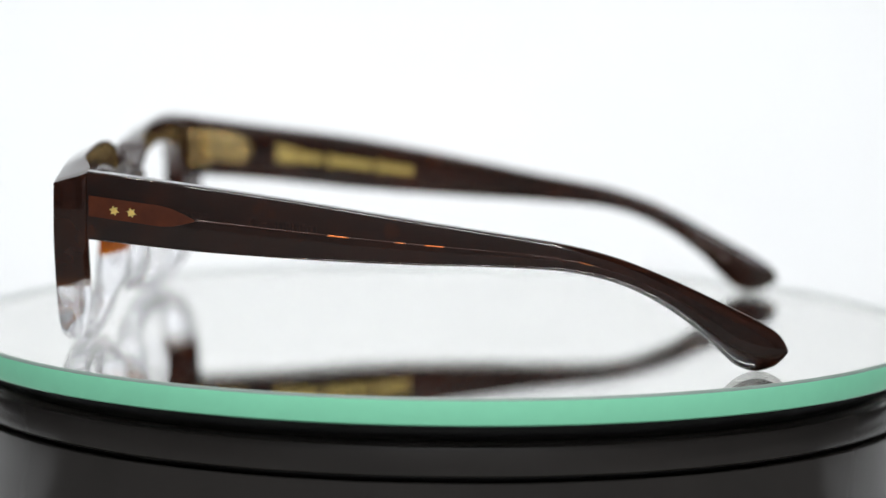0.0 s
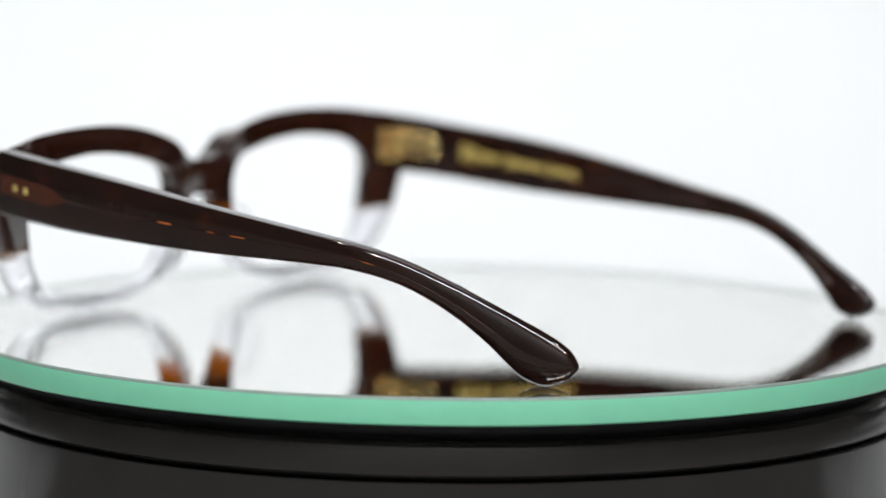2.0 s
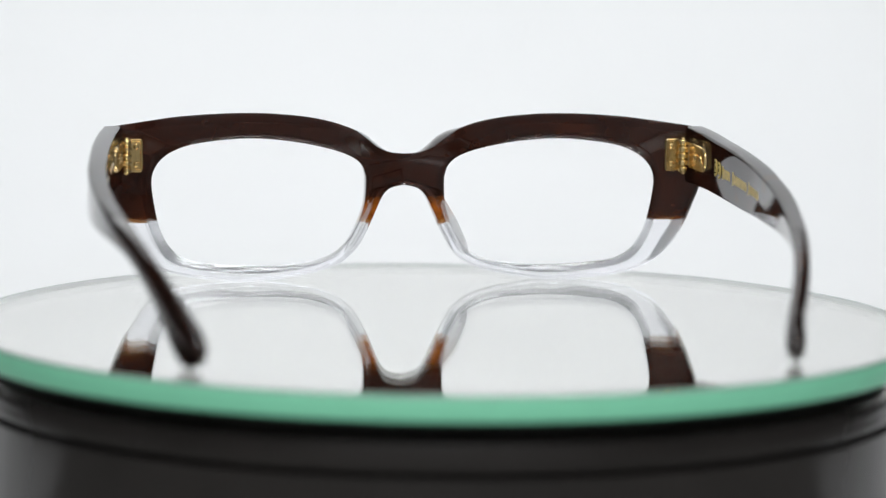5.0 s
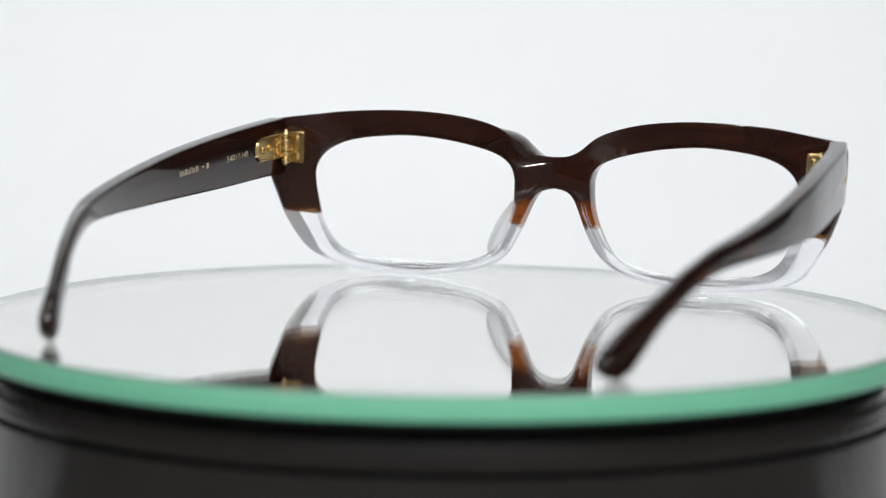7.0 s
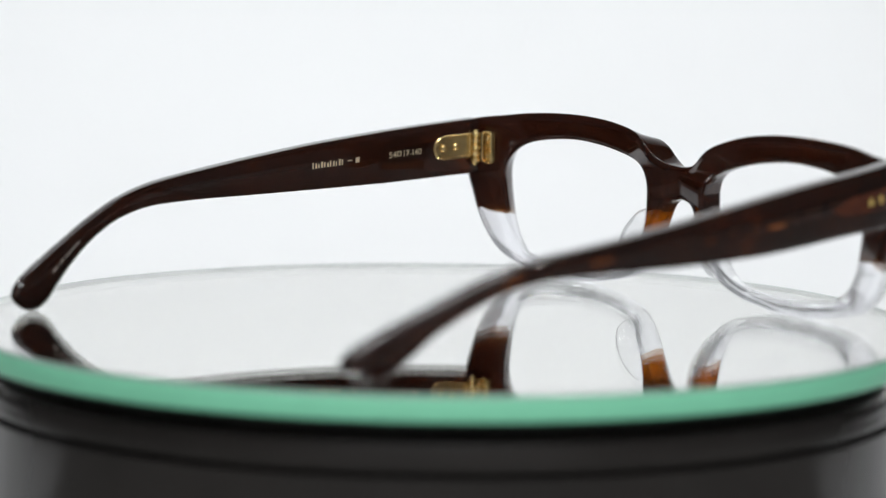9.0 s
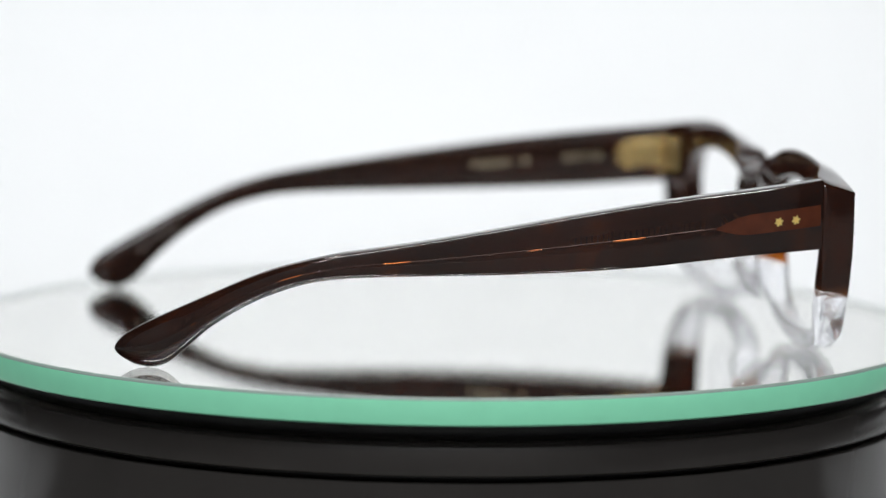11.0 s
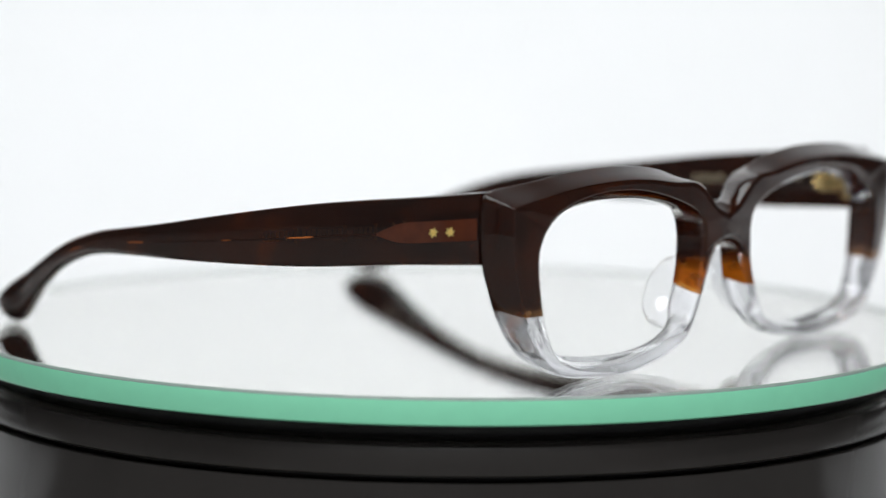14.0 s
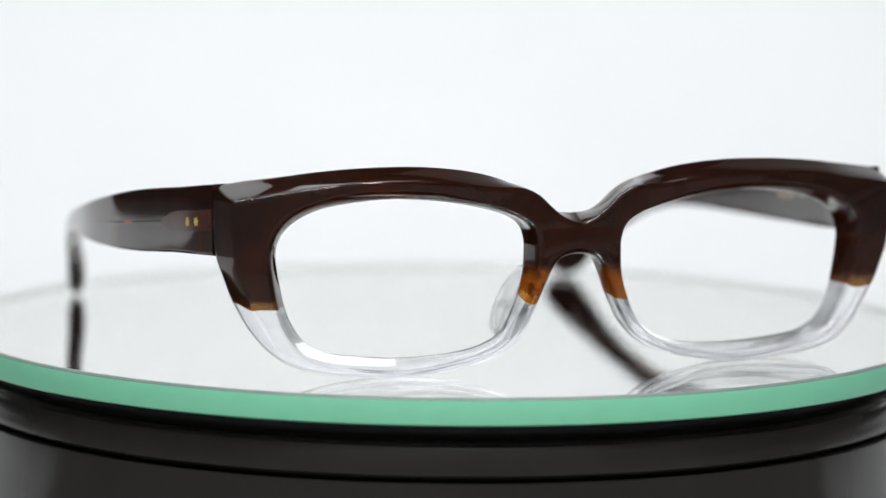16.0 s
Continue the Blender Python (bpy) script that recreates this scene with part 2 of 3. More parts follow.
# ---- turntable ----
def make_turntable():
    base = new("turntable")
    tagged(base, "round glossy black plastic display turntable on a grey table", "turntable")
    base.location = (0, 0, FLOOR)
    bm = bmesh.new()
    low = -FLOOR
    lathe(bm, [(0, 0.0), (0.104, 0.0), (0.1052, 0.001), (0.1040, low - 0.0166), (0.1004, low - 0.0166), (0, low - 0.0166)])
    body = part("base_drum", bm, BLACK, base)
    bm = bmesh.new()
    lathe(bm, [(0, low - 0.0167), (0.1006, low - 0.0167), (0.1006, low - 0.0153), (0, low - 0.0153)])
    part("groove", bm, GROOVE, base, "dull black groove between drum and platter")
    bm = bmesh.new()
    lathe(bm, [(0, low - 0.0154), (0.1034, low - 0.0154), (0.1037, low - 0.0150), (0.1037, low - 0.0106), (0.1033, low - 0.0096),
               (0.1022, low - 0.0090), (0.1005, low - 0.0088), (0, low - 0.0088)])
    platter = part("platter", bm, BLACK, base, "turning black platter under the glass")
    # black ring added to carry the shade below the glass's overhang
    bm = bmesh.new()
    lathe(bm, [(0, low - 0.0089), (0.0995, low - 0.0089), (0.0995, low - 0.0052), (0, low - 0.0052)])
    part("shade_ring", bm, GROOVE, platter, "dull black ring added for the shade under the glass")
    for ob in (body, platter):
        bevel_normals(ob)
    disc = new("mirror_disc")
    tagged(disc, "round mirror glass disc with pale green ground edge", "mirror disc")
    top, low, r = 0.0005, -0.00495, GLASS_R
    bm = bmesh.new()
    lathe(bm, [(0, top), (r - 0.0010, top)], slots=[0])
    lathe(bm, [(r - 0.0010, top), (r - 0.0010, low), (0, low)], slots=[2, 1])
    bmesh.ops.remove_doubles(bm, verts=bm.verts, dist=1e-6)
    part("glass_plate", bm, [PANE, SILVER, INNER_EDGE], disc, "silvered clear glass plate", smooth=False)
    bm = bmesh.new()
    lathe(bm, [(r - 0.00098, top), (r - 0.0005, top), (r - 0.0001, 0.0002), (r, 0.0), (r, low + 0.0003), (r - 0.0003, low), (r - 0.00098, low)],
          slots=[1, 1, 1, 0, 0, 0])
    edge = part("ground_edge", bm, [EDGE, BEVEL], disc, "pale mint green ground glass edge")
    bevel_normals(edge)
    return disc, platter


def bevel_normals(ob, degrees=35):
    ob.data.set_sharp_from_angle(angle=radians(degrees))


DISC, PLATTER = make_turntable()


# ---- eyeglasses: x to the wearer's right, y ahead, z up, in millimetres ----
TOP = [(0, 31.8), (3.8, 32.2), (7.0, 33.6), (9.6, 35.7), (12.8, 37.8), (18, 39.6), (25, 40.95), (34, 41.7), (44, 41.7), (54, 41.1),
       (62, 40.15), (70, 39.1), (72.6, 38.5)]
SIDE = [(72.6, 38.5), (73.9, 37.4), (74.1, 34), (73.9, 29), (73.4, 24), (72.2, 20.2), (70.2, 15.3), (67.3, 10.3), (63.9, 6.1), (59.4, 3.4),
        (53, 1.7), (46, 0.9), (39, 0.5), (33, 0.7), (27, 1.6), (20.6, 2.9), (15.5, 4.9), (12.3, 7.7), (9.9, 11.8), (7.9, 16), (6.5, 19.1),
        (5.1, 21.7), (3.2, 23.3), (0, 24.0)]
HOLE = [(62, 25.2), (61, 28.8), (58.3, 31.6), (53.6, 33.7), (46.8, 34.9), (38, 35.5), (29.2, 34.9), (21.5, 33.6), (15.2, 31.9),
        (11.7, 30.1), (10, 27.6), (9.7, 24.3), (10.1, 19), (12, 13.7), (14.7, 9.3), (18.6, 6.6), (23.9, 5.1), (31.2, 4.4),
        (38.9, 4.4), (46.8, 5), (52.6, 6), (56.9, 8.6), (59.7, 13.2), (61.2, 19)]
CENTRE = Vector((36.0, 20.0))
BROW = (3.2, 2.75, 2.32, 1.22, 0.25)     # how far the brow slopes down towards its front edge
CUT = 15.4          # where the brown sheet ends and the clear one begins


def y_front(x):
    return 75.3 - 0.0005 * x * x


def y_back(x, z=0.0):
    s = min(max((abs(x) - 57.5) / 12.5, 0.0), 1.0)
    nose = 2.0 * math.exp(-((abs(x) - 9.5) / 4.5) ** 2) * min(max((z - 5.0) / 5.0, 0.0), 1.0)     # built up beside the nose
    return 70.3 - 0.0005 * x * x - 2.3 * s * s * (3 - 2 * s) - nose


def half_front(sign):
    """One half of the front as a ring from the lens opening to the outline; open at the middle of the bridge."""
    outer = resample(catmull(TOP), 1.1) + resample(catmull(SIDE), 1.1)[1:]
    count = len(outer)
    brow = [q for q in outer if q.y > 38.4]
    brow_x, brow_z = [q.x for q in brow], [q.y for q in brow]
    normals = []
    for i, o in enumerate(outer):
        a, b = outer[max(i - 1, 0)], outer[min(i + 1, count - 1)]
        d = (b - a).normalized()
        normals.append(Vector((-d.y, d.x)))
    normals[0], normals[-1] = Vector((0, 1)), Vector((0, -1))
    seam = [Vector((0, z)) for z in (26.2, 27.0, 27.8, 28.6)]
    outer, normals = outer + seam, normals + [None] * 4
    dense = catmull(HOLE, 12, True)
    around = sorted(((math.atan2(q.y - CENTRE.y, q.x - CENTRE.x), (q - CENTRE).length) for q in dense))
    angles, reach = [a for a, _ in around], [r for _, r in around]
    rows = []
    for o, n in zip(outer, normals):
        way = (o - CENTRE).normalized()
        ang = math.atan2(way.y, way.x)
        inner = CENTRE + way * float(np.interp(ang, angles, reach, period=2 * math.pi))
        w = (o - inner).length
        out = max(0.0, math.cos(ang)) ** 1.5
        bot = max(0.0, -math.sin(ang)) ** 2
        flare = 0.7 + 2.5 * out + 1.7 * bot + 0.9 * max(0.0, math.sin(ang)) ** 2
        flare = min(flare, (0.45 + 0.2 * bot) * w)
        slant = 0.5 * min(max((o.x - 50) / 15, 0), 1) * min(max((26 - o.y) / 6, 0), 1)
        pts = []

        def put(p, y):
            pts.append(Vector((sign * p.x * MM, y * MM, p.y * MM)))

        yb, yf = y_back(inner.x, inner.y), y_front(inner.x)
        put(inner + way * 0.75, yb)
        put(inner + way * 0.2, yb + 0.25)
        put(inner, yb + 0.8 - 0.2 * out)
        put(inner + way * 0.5 * out, yb + 1.7)
        put(inner + way * (0.22 + 1.9 * out), yf - 1.3 - 0.2 * out - 1.0 * bot)
        put(inner + way * flare * 0.9, yf - 0.3)
        put(inner + way * (flare + 0.35), yf - 0.05)
        yb, yf = y_back(o.x, o.y), y_front(o.x)
        if n is None:
            put(o, yf)
            for _ in range(7):
                put(o, yf)
            put(o, yb)
            put(o, yb)
        else:
            up = min(max((n.y - 0.3) / 0.5, 0.0), 1.0)       # the brow slopes forward
            deep = yf - yb
            edge = ((1.9 - 1.1 * bot, 0.02), (1.2 - 0.7 * bot, 0.18), (0.55 - 0.25 * bot, 0.4), (0.16, 0.95), (0.0, 1.6))
            facet = ((2.35, 0.02), (1.85, 0.06), (1.5, 0.22), (0.75, 0.5 * deep), (0.25, 0.82 * deep))   # the flat end piece
            slope = ((BROW[0], 0.01), (BROW[1], 0.12), (BROW[2], 0.42), (BROW[3], 0.5 * deep), (BROW[4], 0.86 * deep))
            side = min(max((n.x - 0.35) / 0.4, 0.0), 1.0) * min(max((o.y - 1.0) / 9.0, 0.0), 1.0) if o.x > 45 else 0.0
            edge = [tuple(p + (q - p) * up for p, q in zip(a, b)) for a, b in zip(edge, slope)]
            edge = [tuple(p + (min(q, 0.5 * w) - p if k == 0 else q - p) * side for k, (p, q) in enumerate(zip(a, b)))
                    for a, b in zip(edge, facet)]
            notch = math.exp(-((o.x - 8.5) / 7.0) ** 2) if o.y > 30 else 0.0       # here the front stands higher than the back
            edge = [(a * (1 - 0.8 * notch) - lean * notch, b) for (a, b), lean in zip(edge, (0.2, 0.75, 1.05, 0.85, 0.25))]
            for inset, y in tuple((a, yf - b) for a, b in edge) + (
                    (slant, yb + 0.9 - 0.5 * up), (slant + 0.14 - 0.1 * up, yb + 0.4 - 0.25 * up), (slant + 0.5 - 0.25 * up, yb + 0.1 - 0.07 * up), (slant + 1.0, yb), (slant + 1.6, yb)):
                q = o - n * min(inset, 0.62 * w)
                q.x = max(q.x, 0.0)
                row = len(pts) - 7
                if row < 5 and o.x > 60 and o.y > 22:      # the brow's slope and the end piece's flat side meet in a mitre
                    q.x = min(q.x, 74.0 - facet[row][0])
                    q.y = min(q.y, float(np.interp(q.x, brow_x, brow_z)) - BROW[row])
                put(q, y)
        # two more loops keep the front and the back face flat
        pts[7:7] = [pts[6].lerp(pts[7], 0.1), pts[6].lerp(pts[7], 0.9)]
        pts += [pts[-1].lerp(pts[0], 0.1), pts[-1].lerp(pts[0], 0.9)]
        rows.append(pts)
    return rows, count


def make_front(frame_ob):
    bm = bmesh.new()
    for sign in (1, -1):
        rows, count = half_front(sign)
        vs = [[bm.verts.new(p) for p in row] for row in rows]
        n, m = len(vs), len(vs[0])
        for i in range(n):
            j = (i + 1) % n
            seam = i >= count - 1
            for k in range(m):
                if seam and 9 <= k < 18:
                    continue
                q = []
                for v in (vs[i][k], vs[j][k], vs[j][(k + 1) % m], vs[i][(k + 1) % m]):
                    if all((v.co - u.co).length > 1e-7 for u in q):
                        q.append(v)
                if len(q) > 2:
                    bm.faces.new(q)
    bmesh.ops.remove_doubles(bm, verts=bm.verts, dist=1e-5)
    bmesh.ops.recalc_face_normals(bm, faces=bm.faces)

    def wave(p):
        """How far the joint of the two sheets wanders up and down."""
        return (0.22 * math.sin(p.x * 1450 + 0.6) + 0.16 * math.sin(p.x * 2700 + p.y * 1900)) * MM

    for v in bm.verts:
        v.co.z += wave(v.co)
    pieces = []
    for name, keep, label in (("upper_rim", 1, "dark brown acetate brow and bridge with amber edge"),
                              ("lower_rim", -1, "clear colourless acetate lower rim")):
        b2 = bm.copy()
        geom = list(b2.verts) + list(b2.edges) + list(b2.faces)
        bmesh.ops.bisect_plane(b2, geom=geom, plane_co=(0, 0.0705, CUT * MM), plane_no=Vector((0, 0.24, 1)).normalized(),
                               clear_inner=keep > 0, clear_outer=keep < 0)
        if keep > 0:
            pieces.append(part(name, b2, FRONT, frame_ob, label))
        else:
            for sign in (1, -1):
                b3 = b2.copy()
                bmesh.ops.delete(b3, geom=[v for v in b3.verts if v.co.x * sign < 0], context="VERTS")
                pieces.append(part(name, b3, CLEAR, frame_ob, label))
            b2.free()
    bm.free()
    for ob in pieces:
        for v in ob.data.vertices:
            v.co.z -= wave(v.co)
        bevel_normals(ob, 55)
        flat = ob.modifiers.new("flat_faces", "WEIGHTED_NORMAL")      # large faces stay flat, the bevels carry the bend
        flat.keep_sharp, flat.weight = True, 50


def make_pad(frame_ob, sign):
    """A clear leaf that grows backwards from the rim beside the nose; open where it joins the rim."""
    bm = bmesh.new()
    rings = []
    for i in range(17):
        u = -1 + 2 * i / 16
        z = 14.4 + 7.4 * u
        full = math.sqrt(max(0.0, 1 - u * u)) + 0.02
        root = float(np.interp(z, (6, 9, 13.5, 19, 24), (15.0, 13.4, 10.8, 8.4, 7.6)))
        ring = []
        for j in range(15):
            a = math.pi * j / 14
            back = 5.6 * full * math.sin(a) ** 0.8
            thick = (0.45 + 0.35 * full) * math.cos(a)
            ring.append(Vector((sign * (root + thick + 0.40 * back), y_back(10, 13) + 0.5 - back, z)) * MM)
        rings.append(ring)
    skin(bm, rings, close_ring=False, cap=False)
    part("nose_pad", bm, THIN_CLEAR, frame_ob, "clear built-up acetate nose pad")


# temples, right and left: height of the upper and lower edge and the middle line, along y
T_TOP = {1: [(65.4, 38.9), (50.8, 37.1), (39.8, 35.9), (28.8, 34.5), (17.8, 32.8), (6.7, 30.9), (-4.4, 28.9), (-15.6, 26.9), (-27, 25.1),
             (-32.7, 24.2), (-38.5, 22.8), (-44.3, 21.1), (-50.2, 18.7), (-56.2, 15.8), (-62.3, 12.8), (-68.4, 9.8), (-72.2, 7.6), (-74.2, 5.9), (-75, 4.6)],
         -1: [(65.4, 38.9), (54.1, 37.8), (42.5, 36.6), (31, 35.3), (19.6, 33.9), (8.3, 32.3), (-2.9, 30.7), (-14, 29.1), (-25, 27.5),
              (-30.6, 26.5), (-36.1, 25.2), (-41.6, 23.5), (-47.2, 21.3), (-52.8, 18.8), (-58.5, 16.0), (-64.1, 13.2), (-69.8, 10.2), (-73.3, 7.7), (-75, 5.0)]}
T_LOW = {1: [(65.4, 24.9), (51, 24.0), (40, 23.0), (29, 22.0), (17.9, 21.3), (6.9, 20.8), (-4.3, 20.4), (-15.6, 20.1), (-27, 19.6),
             (-32.7, 19.1), (-38.5, 18.0), (-44.3, 16.0), (-50.2, 13.1), (-56.2, 9.1), (-59.8, 5.8), (-63.5, 2.3), (-66, 0.9), (-68.6, 0.55), (-71.5, 1.2), (-74, 2.7), (-75, 3.9)],
         -1: [(65.4, 25.1), (54.1, 24.3), (42.4, 23.5), (30.9, 23.0), (19.5, 22.6), (8.2, 22.3), (-3, 22.1), (-14.1, 22.0), (-25.1, 21.6),
              (-30.7, 21.1), (-36.2, 20.0), (-41.7, 18.3), (-47.3, 15.6), (-53, 12.0), (-58.6, 7.4), (-61.5, 4.5), (-64.4, 1.9), (-67.2, 0.7), (-69.5, 0.55), (-72.4, 1.5), (-74.2, 3.0), (-75, 4.1)]}
T_MID = {1: [(65.4, 71.7), (58, 73.3), (48, 74.3), (40, 75.0), (26, 76.1), (13.4, 76.4), (-7.4, 75.3), (-34, 71.1), (-48, 67.8), (-57, 64.9), (-64, 62.3), (-70, 60.7), (-75.5, 59.4)],
         -1: [(65.4, 71.6), (58, 73.2), (49.6, 74.6), (40, 75.9), (18, 78.0), (0, 78.4), (-15, 77.7), (-30, 75.9), (-45, 72.2), (-54, 69.4), (-63, 66.4), (-70, 64.1), (-75.5, 62.6)]}
T_HALF = [(65.4, 2.3), (30, 2.2), (-20, 2.0), (-50, 1.85), (-60, 2.0), (-68, 2.25), (-72, 2.05), (-74.2, 1.35), (-75.0, 0.45)]


T_LINES = {}


def temple_at(y, sign):
    if not T_LINES:
        for side in (1, -1):
            for key, table in (("top", T_TOP[side]), ("low", T_LOW[side]), ("mid", T_MID[side]), ("half", T_HALF)):
                line = catmull(table, 10)
                T_LINES[key, side] = ([q.x for q in line][::-1], [q.y for q in line][::-1])
    return [float(np.interp(y, *T_LINES[key, sign])) for key in ("top", "low", "mid", "half")]


def temple_ring(y, sign):
    top, low, mid, half = temple_at(y, sign)
    cz, hz = (top + low) / 2, (top - low) / 2
    r = min(float(np.interp(y, (-58, -15), (2.0, 0.75))), hz * 0.9, half * 0.92)
    domed = float(np.interp(y, (-62, -30), (0.7, 0.0)))        # the tip is rounded all over
    ring = []
    for qx, qz in ((1, 1), (-1, 1), (-1, -1), (1, -1)):
        start = {(1, 1): 0, (-1, 1): 90, (-1, -1): 180, (1, -1): 270}[(qx, qz)]
        for k in range(6):
            a = math.radians(start + 90 * k / 5)
            flat = Vector((qx * (half - r) + r * math.cos(a), qz * (hz - r) + r * math.sin(a)))
            q = flat.lerp(Vector((half * math.cos(a), hz * math.sin(a))), domed)
            ring.append(Vector((sign * (mid + q.x), y, cz + q.y)) * MM)
    return ring


def make_temple(frame_ob, sign):
    ys = list(np.linspace(65.4, -62, 100)) + list(np.linspace(-63, -75.0, 26))
    bm = bmesh.new()
    skin(bm, [temple_ring(y, sign) for y in ys])
    temple = part("temple", bm, TEMPLE, frame_ob, "dark brown glossy acetate temple arm with curved tip")
    bevel_normals(temple, 60)
    return temple


def on_temple(sign, side, y, v, lift=0.03):
    """A point on a temple's outer (side 1) or inner (side -1) face; v from the lower (0) to the upper edge (1)."""
    top, low, mid, half = temple_at(y, sign)
    return Vector((sign * (mid + side * (half + lift)), y, low + (top - low) * v)) * MM


def strip(bm, sign, side, y0, y1, v0, v1, lift=0.03, deep=0.12, n=6):
    """A thin plate let into a temple's face, between two levels."""
    rows = []
    for i in range(n + 1):
        y = y0 + (y1 - y0) * i / n
        rows.append([on_temple(sign, side, y, v0, -deep), on_temple(sign, side, y, v0, lift),
                     on_temple(sign, side, y, v1, lift), on_temple(sign, side, y, v1, -deep)])
    skin(bm, rows)


def star(bm, sign, y, v, r):
    """A six-pointed star that follows the outer face of a temple."""
    top, low, _, _ = temple_at(y, sign)
    rows = []
    for lift in (-0.05, 0.10):
        ring = []
        for i in range(12):
            a = math.pi * i / 6 + 0.2
            q = r if i % 2 == 0 else r * 0.55
            ring.append(on_temple(sign, 1, y + math.cos(a) * q, v + math.sin(a) * q / (top - low), lift))
        rows.append(ring)
    skin(bm, rows)


def make_outer_marks(temple, sign):
    # the core of the temple shows through the brown acetate
    bm = bmesh.new()
    rows = []
    for i in range(25):
        y = 65.0 - 22.0 * i / 24
        half = float(np.interp(y, (43.0, 45.0, 47.5, 50.0, 65.0), (0.012, 0.07, 0.13, 0.155, 0.15)))
        mid = 0.50 - (65 - y) * 0.0012
        rows.append([on_temple(sign, 1, y, mid + dv, lift) for dv, lift in ((-half, -0.1), (-half, 0.03), (half, 0.03), (half, -0.1))])
    skin(bm, rows)
    part("core_plate", bm, SHIELD, temple, "red-brown hinge core seen through the acetate", smooth=False)
    bm = bmesh.new()
    rows = []
    for i in range(80):
        y = 44.0 - i * 1.32
        rows.append([on_temple(sign, 1, y, 0.475 + dv, lift) for dv, lift in ((-0.018, -0.1), (-0.015, 0.005), (-0.006, 0.03), (0.006, 0.03), (0.015, 0.005), (0.018, -0.1))])
    skin(bm, rows)
    part("core_wire", bm, WIRE, temple, "thin copper-red core wire line with painted glints")
    for y in (59.6, 56.0):
        bm = bmesh.new()
        star(bm, sign, y, 0.475, 1.05)
        part("star_rivet", bm, GOLD_INK, temple, "small six-pointed gold star rivet", smooth=False)


def make_hinge(frame_ob, sign):
    hinge = part("hinge", *hinge_plate(sign), frame_ob, "five-barrel gold metal hinge with two rivets")
    bevel_normals(hinge, 40)
    for i in range(5):
        bm = bmesh.new()
        z0 = 27.6 + i * 1.66
        rows = []
        for z, r in ((z0, 0.65), (z0 + 0.14, 1.05), (z0 + 0.30, 1.22), (z0 + 1.22, 1.22), (z0 + 1.38, 1.05), (z0 + 1.52, 0.65)):
            rows.append([Vector((sign * 68.3 + r * math.cos(a), 63.8 + r * math.sin(a), z)) * MM for a in [2 * math.pi * j / 16 for j in range(16)]])
        skin(bm, rows)
        part("barrel", bm, GOLD, hinge)
    bm = bmesh.new()
    rows = [[Vector((sign * 68.3 + r * math.cos(a), 63.8 + r * math.sin(a), z)) * MM for a in [2 * math.pi * j / 12 for j in range(12)]]
            for z, r in ((27.2, 0.5), (27.5, 0.72), (35.9, 0.72), (36.2, 0.5))]
    skin(bm, rows)
    part("hinge_pin", bm, GOLD, hinge, "thin gold screw pin")
    for y in (59.0, 55.6):
        bm = bmesh.new()
        c = on_temple(sign, -1, y, 0.53, 0.45)
        rows = []
        for dx, r in ((0, 1.0), (0.3, 0.92), (0.55, 0.62), (0.66, 0.25)):
            rows.append([c + Vector((-sign * dx, r * math.cos(a), r * math.sin(a))) * MM for a in [2 * math.pi * j / 14 for j in range(14)]])
        skin(bm, rows)
        part("rivet", bm, GOLD, hinge, "shiny domed rivet")
    # the leaf on the front, with a raised rim and two sunk screw slots
    y = y_back(66.0)
    bm = bmesh.new()
    rows = []
    for inset, dy in ((0.0, 0.4), (0.0, -0.75), (0.25, -1.0), (0.5, -1.0), (0.66, -0.75)):
        ring = []
        for qx, qz, start in ((1, 1, 0), (-1, 1, 90), (-1, -1, 180), (1, -1, 270)):
            for k in range(4):
                a = math.radians(start + 30 * k)
                ring.append(Vector((sign * 66.3 + qx * 1.25 + (0.8 - inset) * math.cos(a), y + dy, 31.8 + qz * 3.2 + (0.8 - inset) * math.sin(a))) * MM)
        rows.append(ring)
    skin(bm, rows)
    leaf = part("front_leaf", bm, GOLD, hinge)
    bevel_normals(leaf, 40)
    for z in (29.6, 34.0):
        bm = bmesh.new()
        rows = [[Vector((sign * 65.9 + r * math.cos(a), y + dy, z + r * math.sin(a))) * MM for a in [2 * math.pi * j / 14 for j in range(14)]]
                for dy, r in ((-0.6, 0.75), (-0.95, 0.7), (-1.15, 0.45), (-1.2, 0.15))]
        skin(bm, rows)
        part("screw_head", bm, GOLD, leaf)


def hinge_plate(sign):
    """The leaf on the temple: a rounded tongue with a raised rim."""
    bm = bmesh.new()
    outline = [(63.4, 3.1), (60.0, 3.1), (55.8, 3.1)]
    outline += [(55.8 - 2.9 * math.sin(a), 3.1 * math.cos(a)) for a in [math.radians(18 * i) for i in range(1, 10)]]
    outline += [(55.8, -3.1), (60.0, -3.1), (63.4, -3.1)]
    rows = []
    for inset, lift in ((0.0, -0.3), (0.0, 0.35), (0.2, 0.58), (0.5, 0.58), (0.68, 0.36)):
        ring = []
        for y, dz in outline:
            yy = y + inset if y < 58 else y - (inset if y > 63 else 0.0)
            c = on_temple(sign, -1, yy, 0.53, lift)
            ring.append(c + Vector((0, 0, dz * (3.1 - inset) / 3.1)) * MM)
        rows.append(ring)
    skin(bm, rows)
    return bm, GOLD


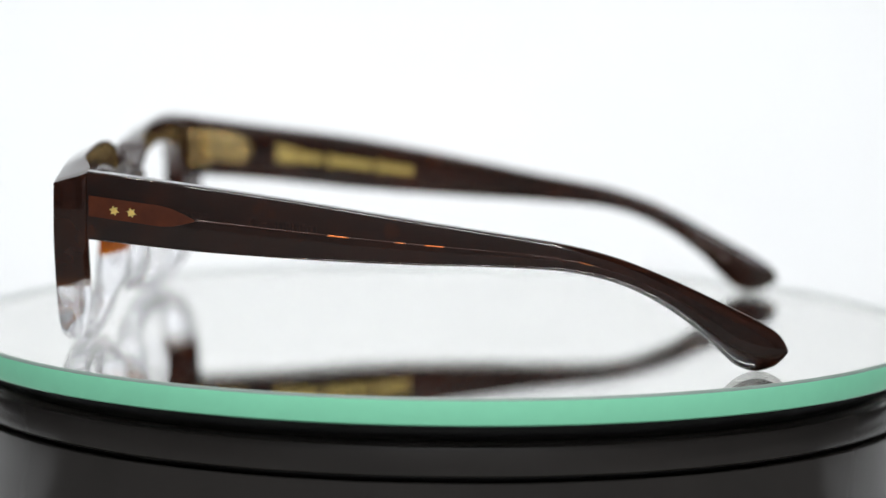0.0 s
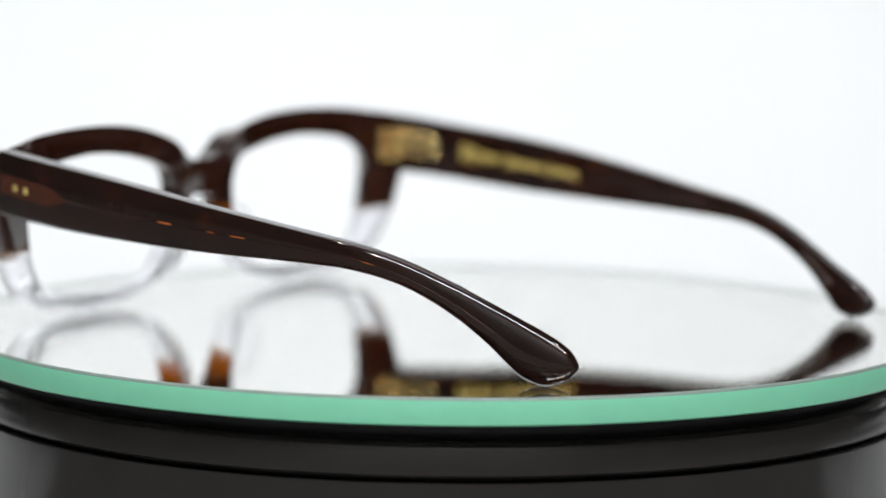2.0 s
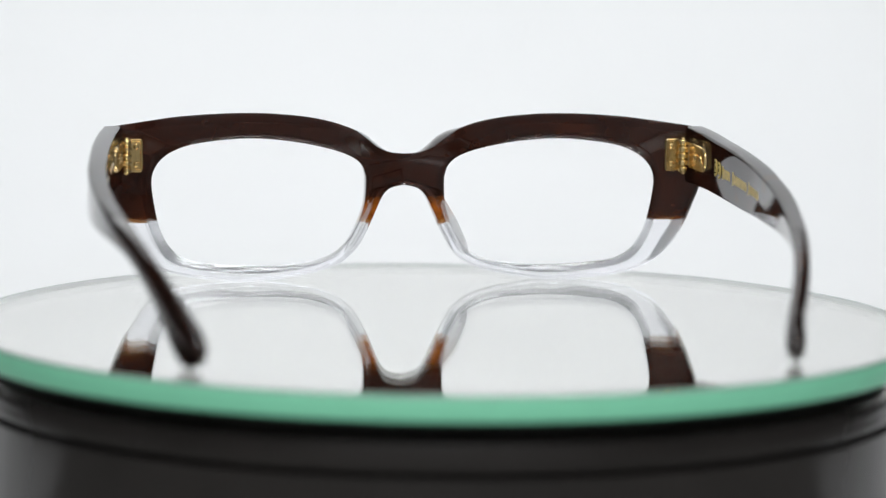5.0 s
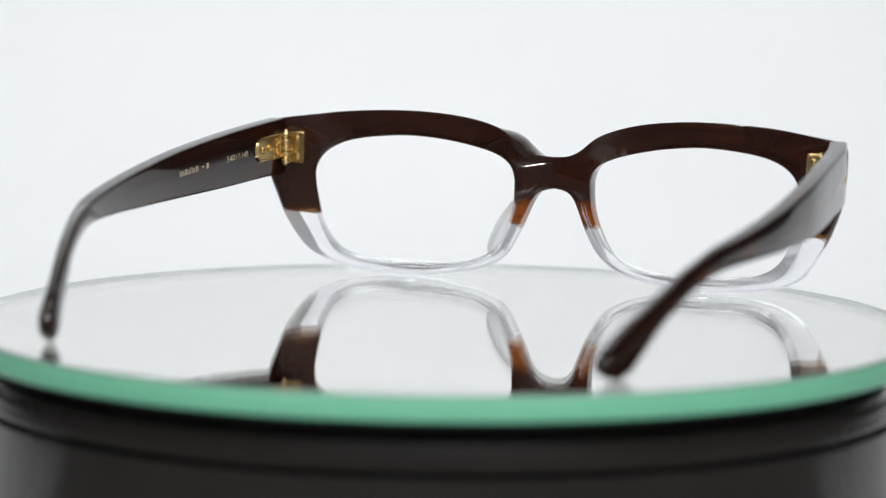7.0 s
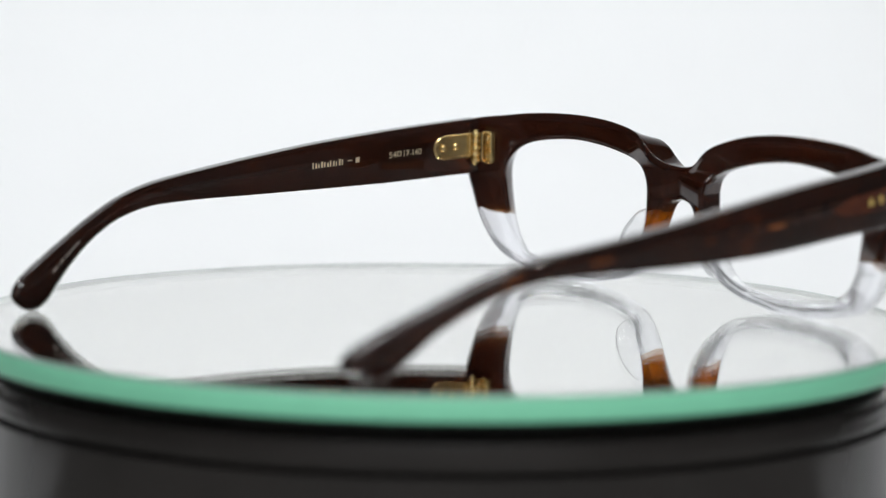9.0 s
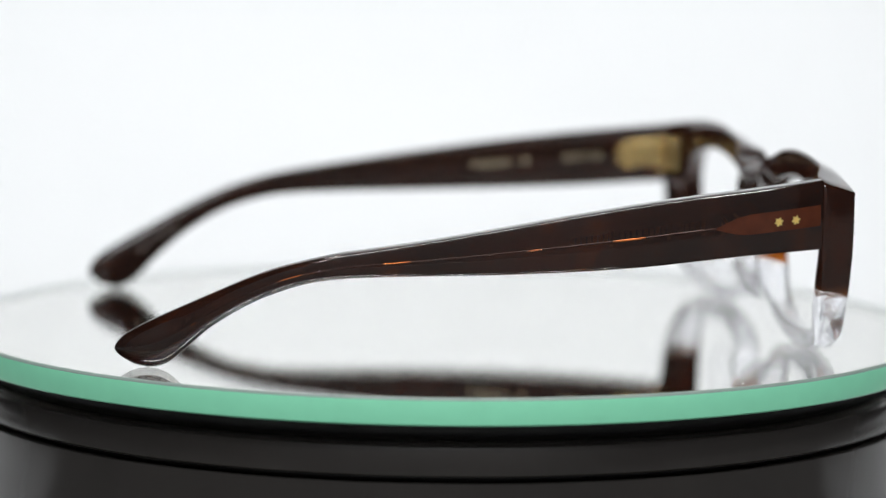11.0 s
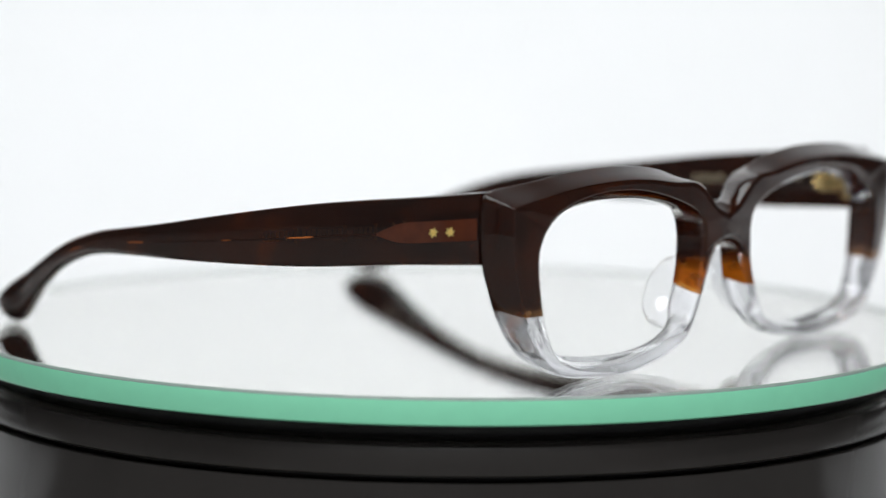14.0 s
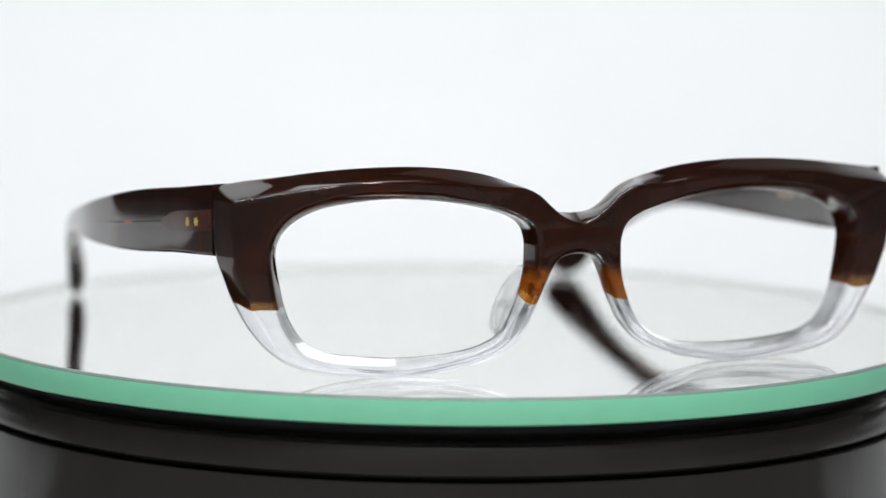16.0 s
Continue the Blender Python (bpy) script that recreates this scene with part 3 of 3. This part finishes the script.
def make_logo(temple, sign):
    """Gold stamping on the inner face: an emblem of two rings and three words as bars."""
    emblem = bmesh.new()
    for y0, z0 in ((46.4, 0.0), (43.9, -0.25)):
        c = on_temple(sign, -1, y0, 0.52, 0.02)
        for r in (2.1, 1.1):
            rows = []
            for rr, lift in ((r, -0.05), (r, 0.04), (r - 0.62, 0.04), (r - 0.62, -0.05)):
                rows.append([c + Vector((-sign * lift, rr * math.cos(a), z0 + rr * math.sin(a))) * MM for a in [2 * math.pi * j / 20 for j in range(20)]])
            skin(emblem, rows, cap=False)
    part("emblem", emblem, GOLD_INK, temple, "gold stamped double ring emblem")
    for y0, y1, count in ((41.2, 35.6, 5), (34.2, 23.4, 9), (22.4, 13.6, 8)):
        step = (y1 - y0) / count
        for i in range(count):
            tall = 0.085 if i else 0.125
            bm = bmesh.new()
            strip(bm, sign, -1, y0 + step * i, y0 + step * (i + 0.72), 0.50 - tall, 0.50 + tall, n=1)
            part("stamped_letter", bm, GOLD_INK, temple, "" if i else "gold foil stamped bar", smooth=False)


def make_size_text(temple, sign):
    # model name as bars, then the size in figures
    bars = [(18.4 + i * 0.84, 18.4 + i * 0.84 + (0.34, 0.5)[i % 2], 0.465, 0.595 - 0.02 * (i % 3)) for i in range(11)] + [(28.6, 29.8, 0.525, 0.545), (30.8, 31.9, 0.475, 0.58)]
    for y0, y1, v0, v1 in bars:
        bm = bmesh.new()
        strip(bm, sign, -1, y0, y1, v0, v1, n=1)
        part("stamped_letter", bm, PALE_INK, temple, "small pale gold stamped bar", smooth=False)
    for text, y in (("54", 40.3), ("17-140", 44.3)):
        curve = bpy.data.curves.new("size_text", "FONT")
        curve.body, curve.size, curve.extrude = text, 1.0, 0.02
        tmp = bpy.data.objects.new("size_text", curve)
        scene.collection.objects.link(tmp)
        me = bpy.data.meshes.new_from_object(tmp.evaluated_get(bpy.context.evaluated_depsgraph_get()))
        bpy.data.objects.remove(tmp)
        width = max(v.co.x for v in me.vertices)
        scale = (2.3 if text == "54" else 5.3) / width
        for v in me.vertices:
            yy = y + v.co.x * scale
            c = on_temple(sign, -1, yy, 0.475, 0.02)
            v.co = c + Vector((sign * -v.co.z * 1.2 * MM, 0, v.co.y * 2.15 * MM))
        me.name = "size_figures"
        me.materials.append(PALE_INK)
        ob = new("size_figures", me)
        ob.parent = temple
        tagged(ob, "pale foil size figures " + text)
    bm = bmesh.new()
    for y0, y1, v0, v1 in ((42.85, 43.05, 0.49, 0.585), (43.75, 43.95, 0.49, 0.585), (43.05, 43.75, 0.49, 0.507), (43.05, 43.75, 0.568, 0.585)):
        strip(bm, sign, -1, y0, y1, v0, v1, n=1)
    part("size_box_mark", bm, PALE_INK, temple, "small stamped square outline", smooth=False)


def make_eyeglasses():
    glasses = new("eyeglasses")
    tagged(glasses, "open eyeglasses of dark brown over clear acetate on mirror glass", "eyeglasses")
    make_front(glasses)
    for sign in (1, -1):
        make_pad(glasses, sign)
        temple = make_temple(glasses, sign)
        make_outer_marks(temple, sign)
        make_hinge(glasses, sign)
        if sign > 0:
            make_logo(temple, sign)
        else:
            make_size_text(temple, sign)
        bm = bmesh.new()
        for i in range(15):
            if i not in (8, 11):
                strip(bm, sign, -1, -54.0 - i * 0.62, -54.4 - i * 0.62, 0.515, 0.60, n=1)
        part("origin_mark", bm, FAINT_INK, temple, "tiny stamped line on the temple tip")
    return glasses


GLASSES = make_eyeglasses()


# ---- what turns ----
def turned(t):
    return 85.067 - 15.132 * t + 0.161 * (t / 8 - 1) ** 2


def motions():
    times = [i * 0.5 for i in range(33)]
    walk(GLASSES, [(t, pose(0, 0, 0, 0, 0, turned(t)) @ pose(0.0021, 0, 0)) for t in times])
    walk(DISC, [(t, pose(0, 0, 0, 0, 0, turned(t))) for t in times])
    walk(PLATTER, [(t, pose(0, 0, 0, 0, 0, turned(t))) for t in times])
    walk(FOCUS, [(t, pose(0, y, 0.02)) for t, y in ((0.0, -0.078), (2.68, -0.078), (2.95, 0.045), (3.3, 0.060), (9.15, 0.060),
                                                    (9.3, 0.0), (9.5, -0.012), (9.65, -0.078), (16.0, -0.078))])


FOCUS = new("focus_point")
cam.data.dof.use_dof = True
cam.data.dof.focus_object = FOCUS
cam.data.dof.aperture_fstop = 9.0

motions()
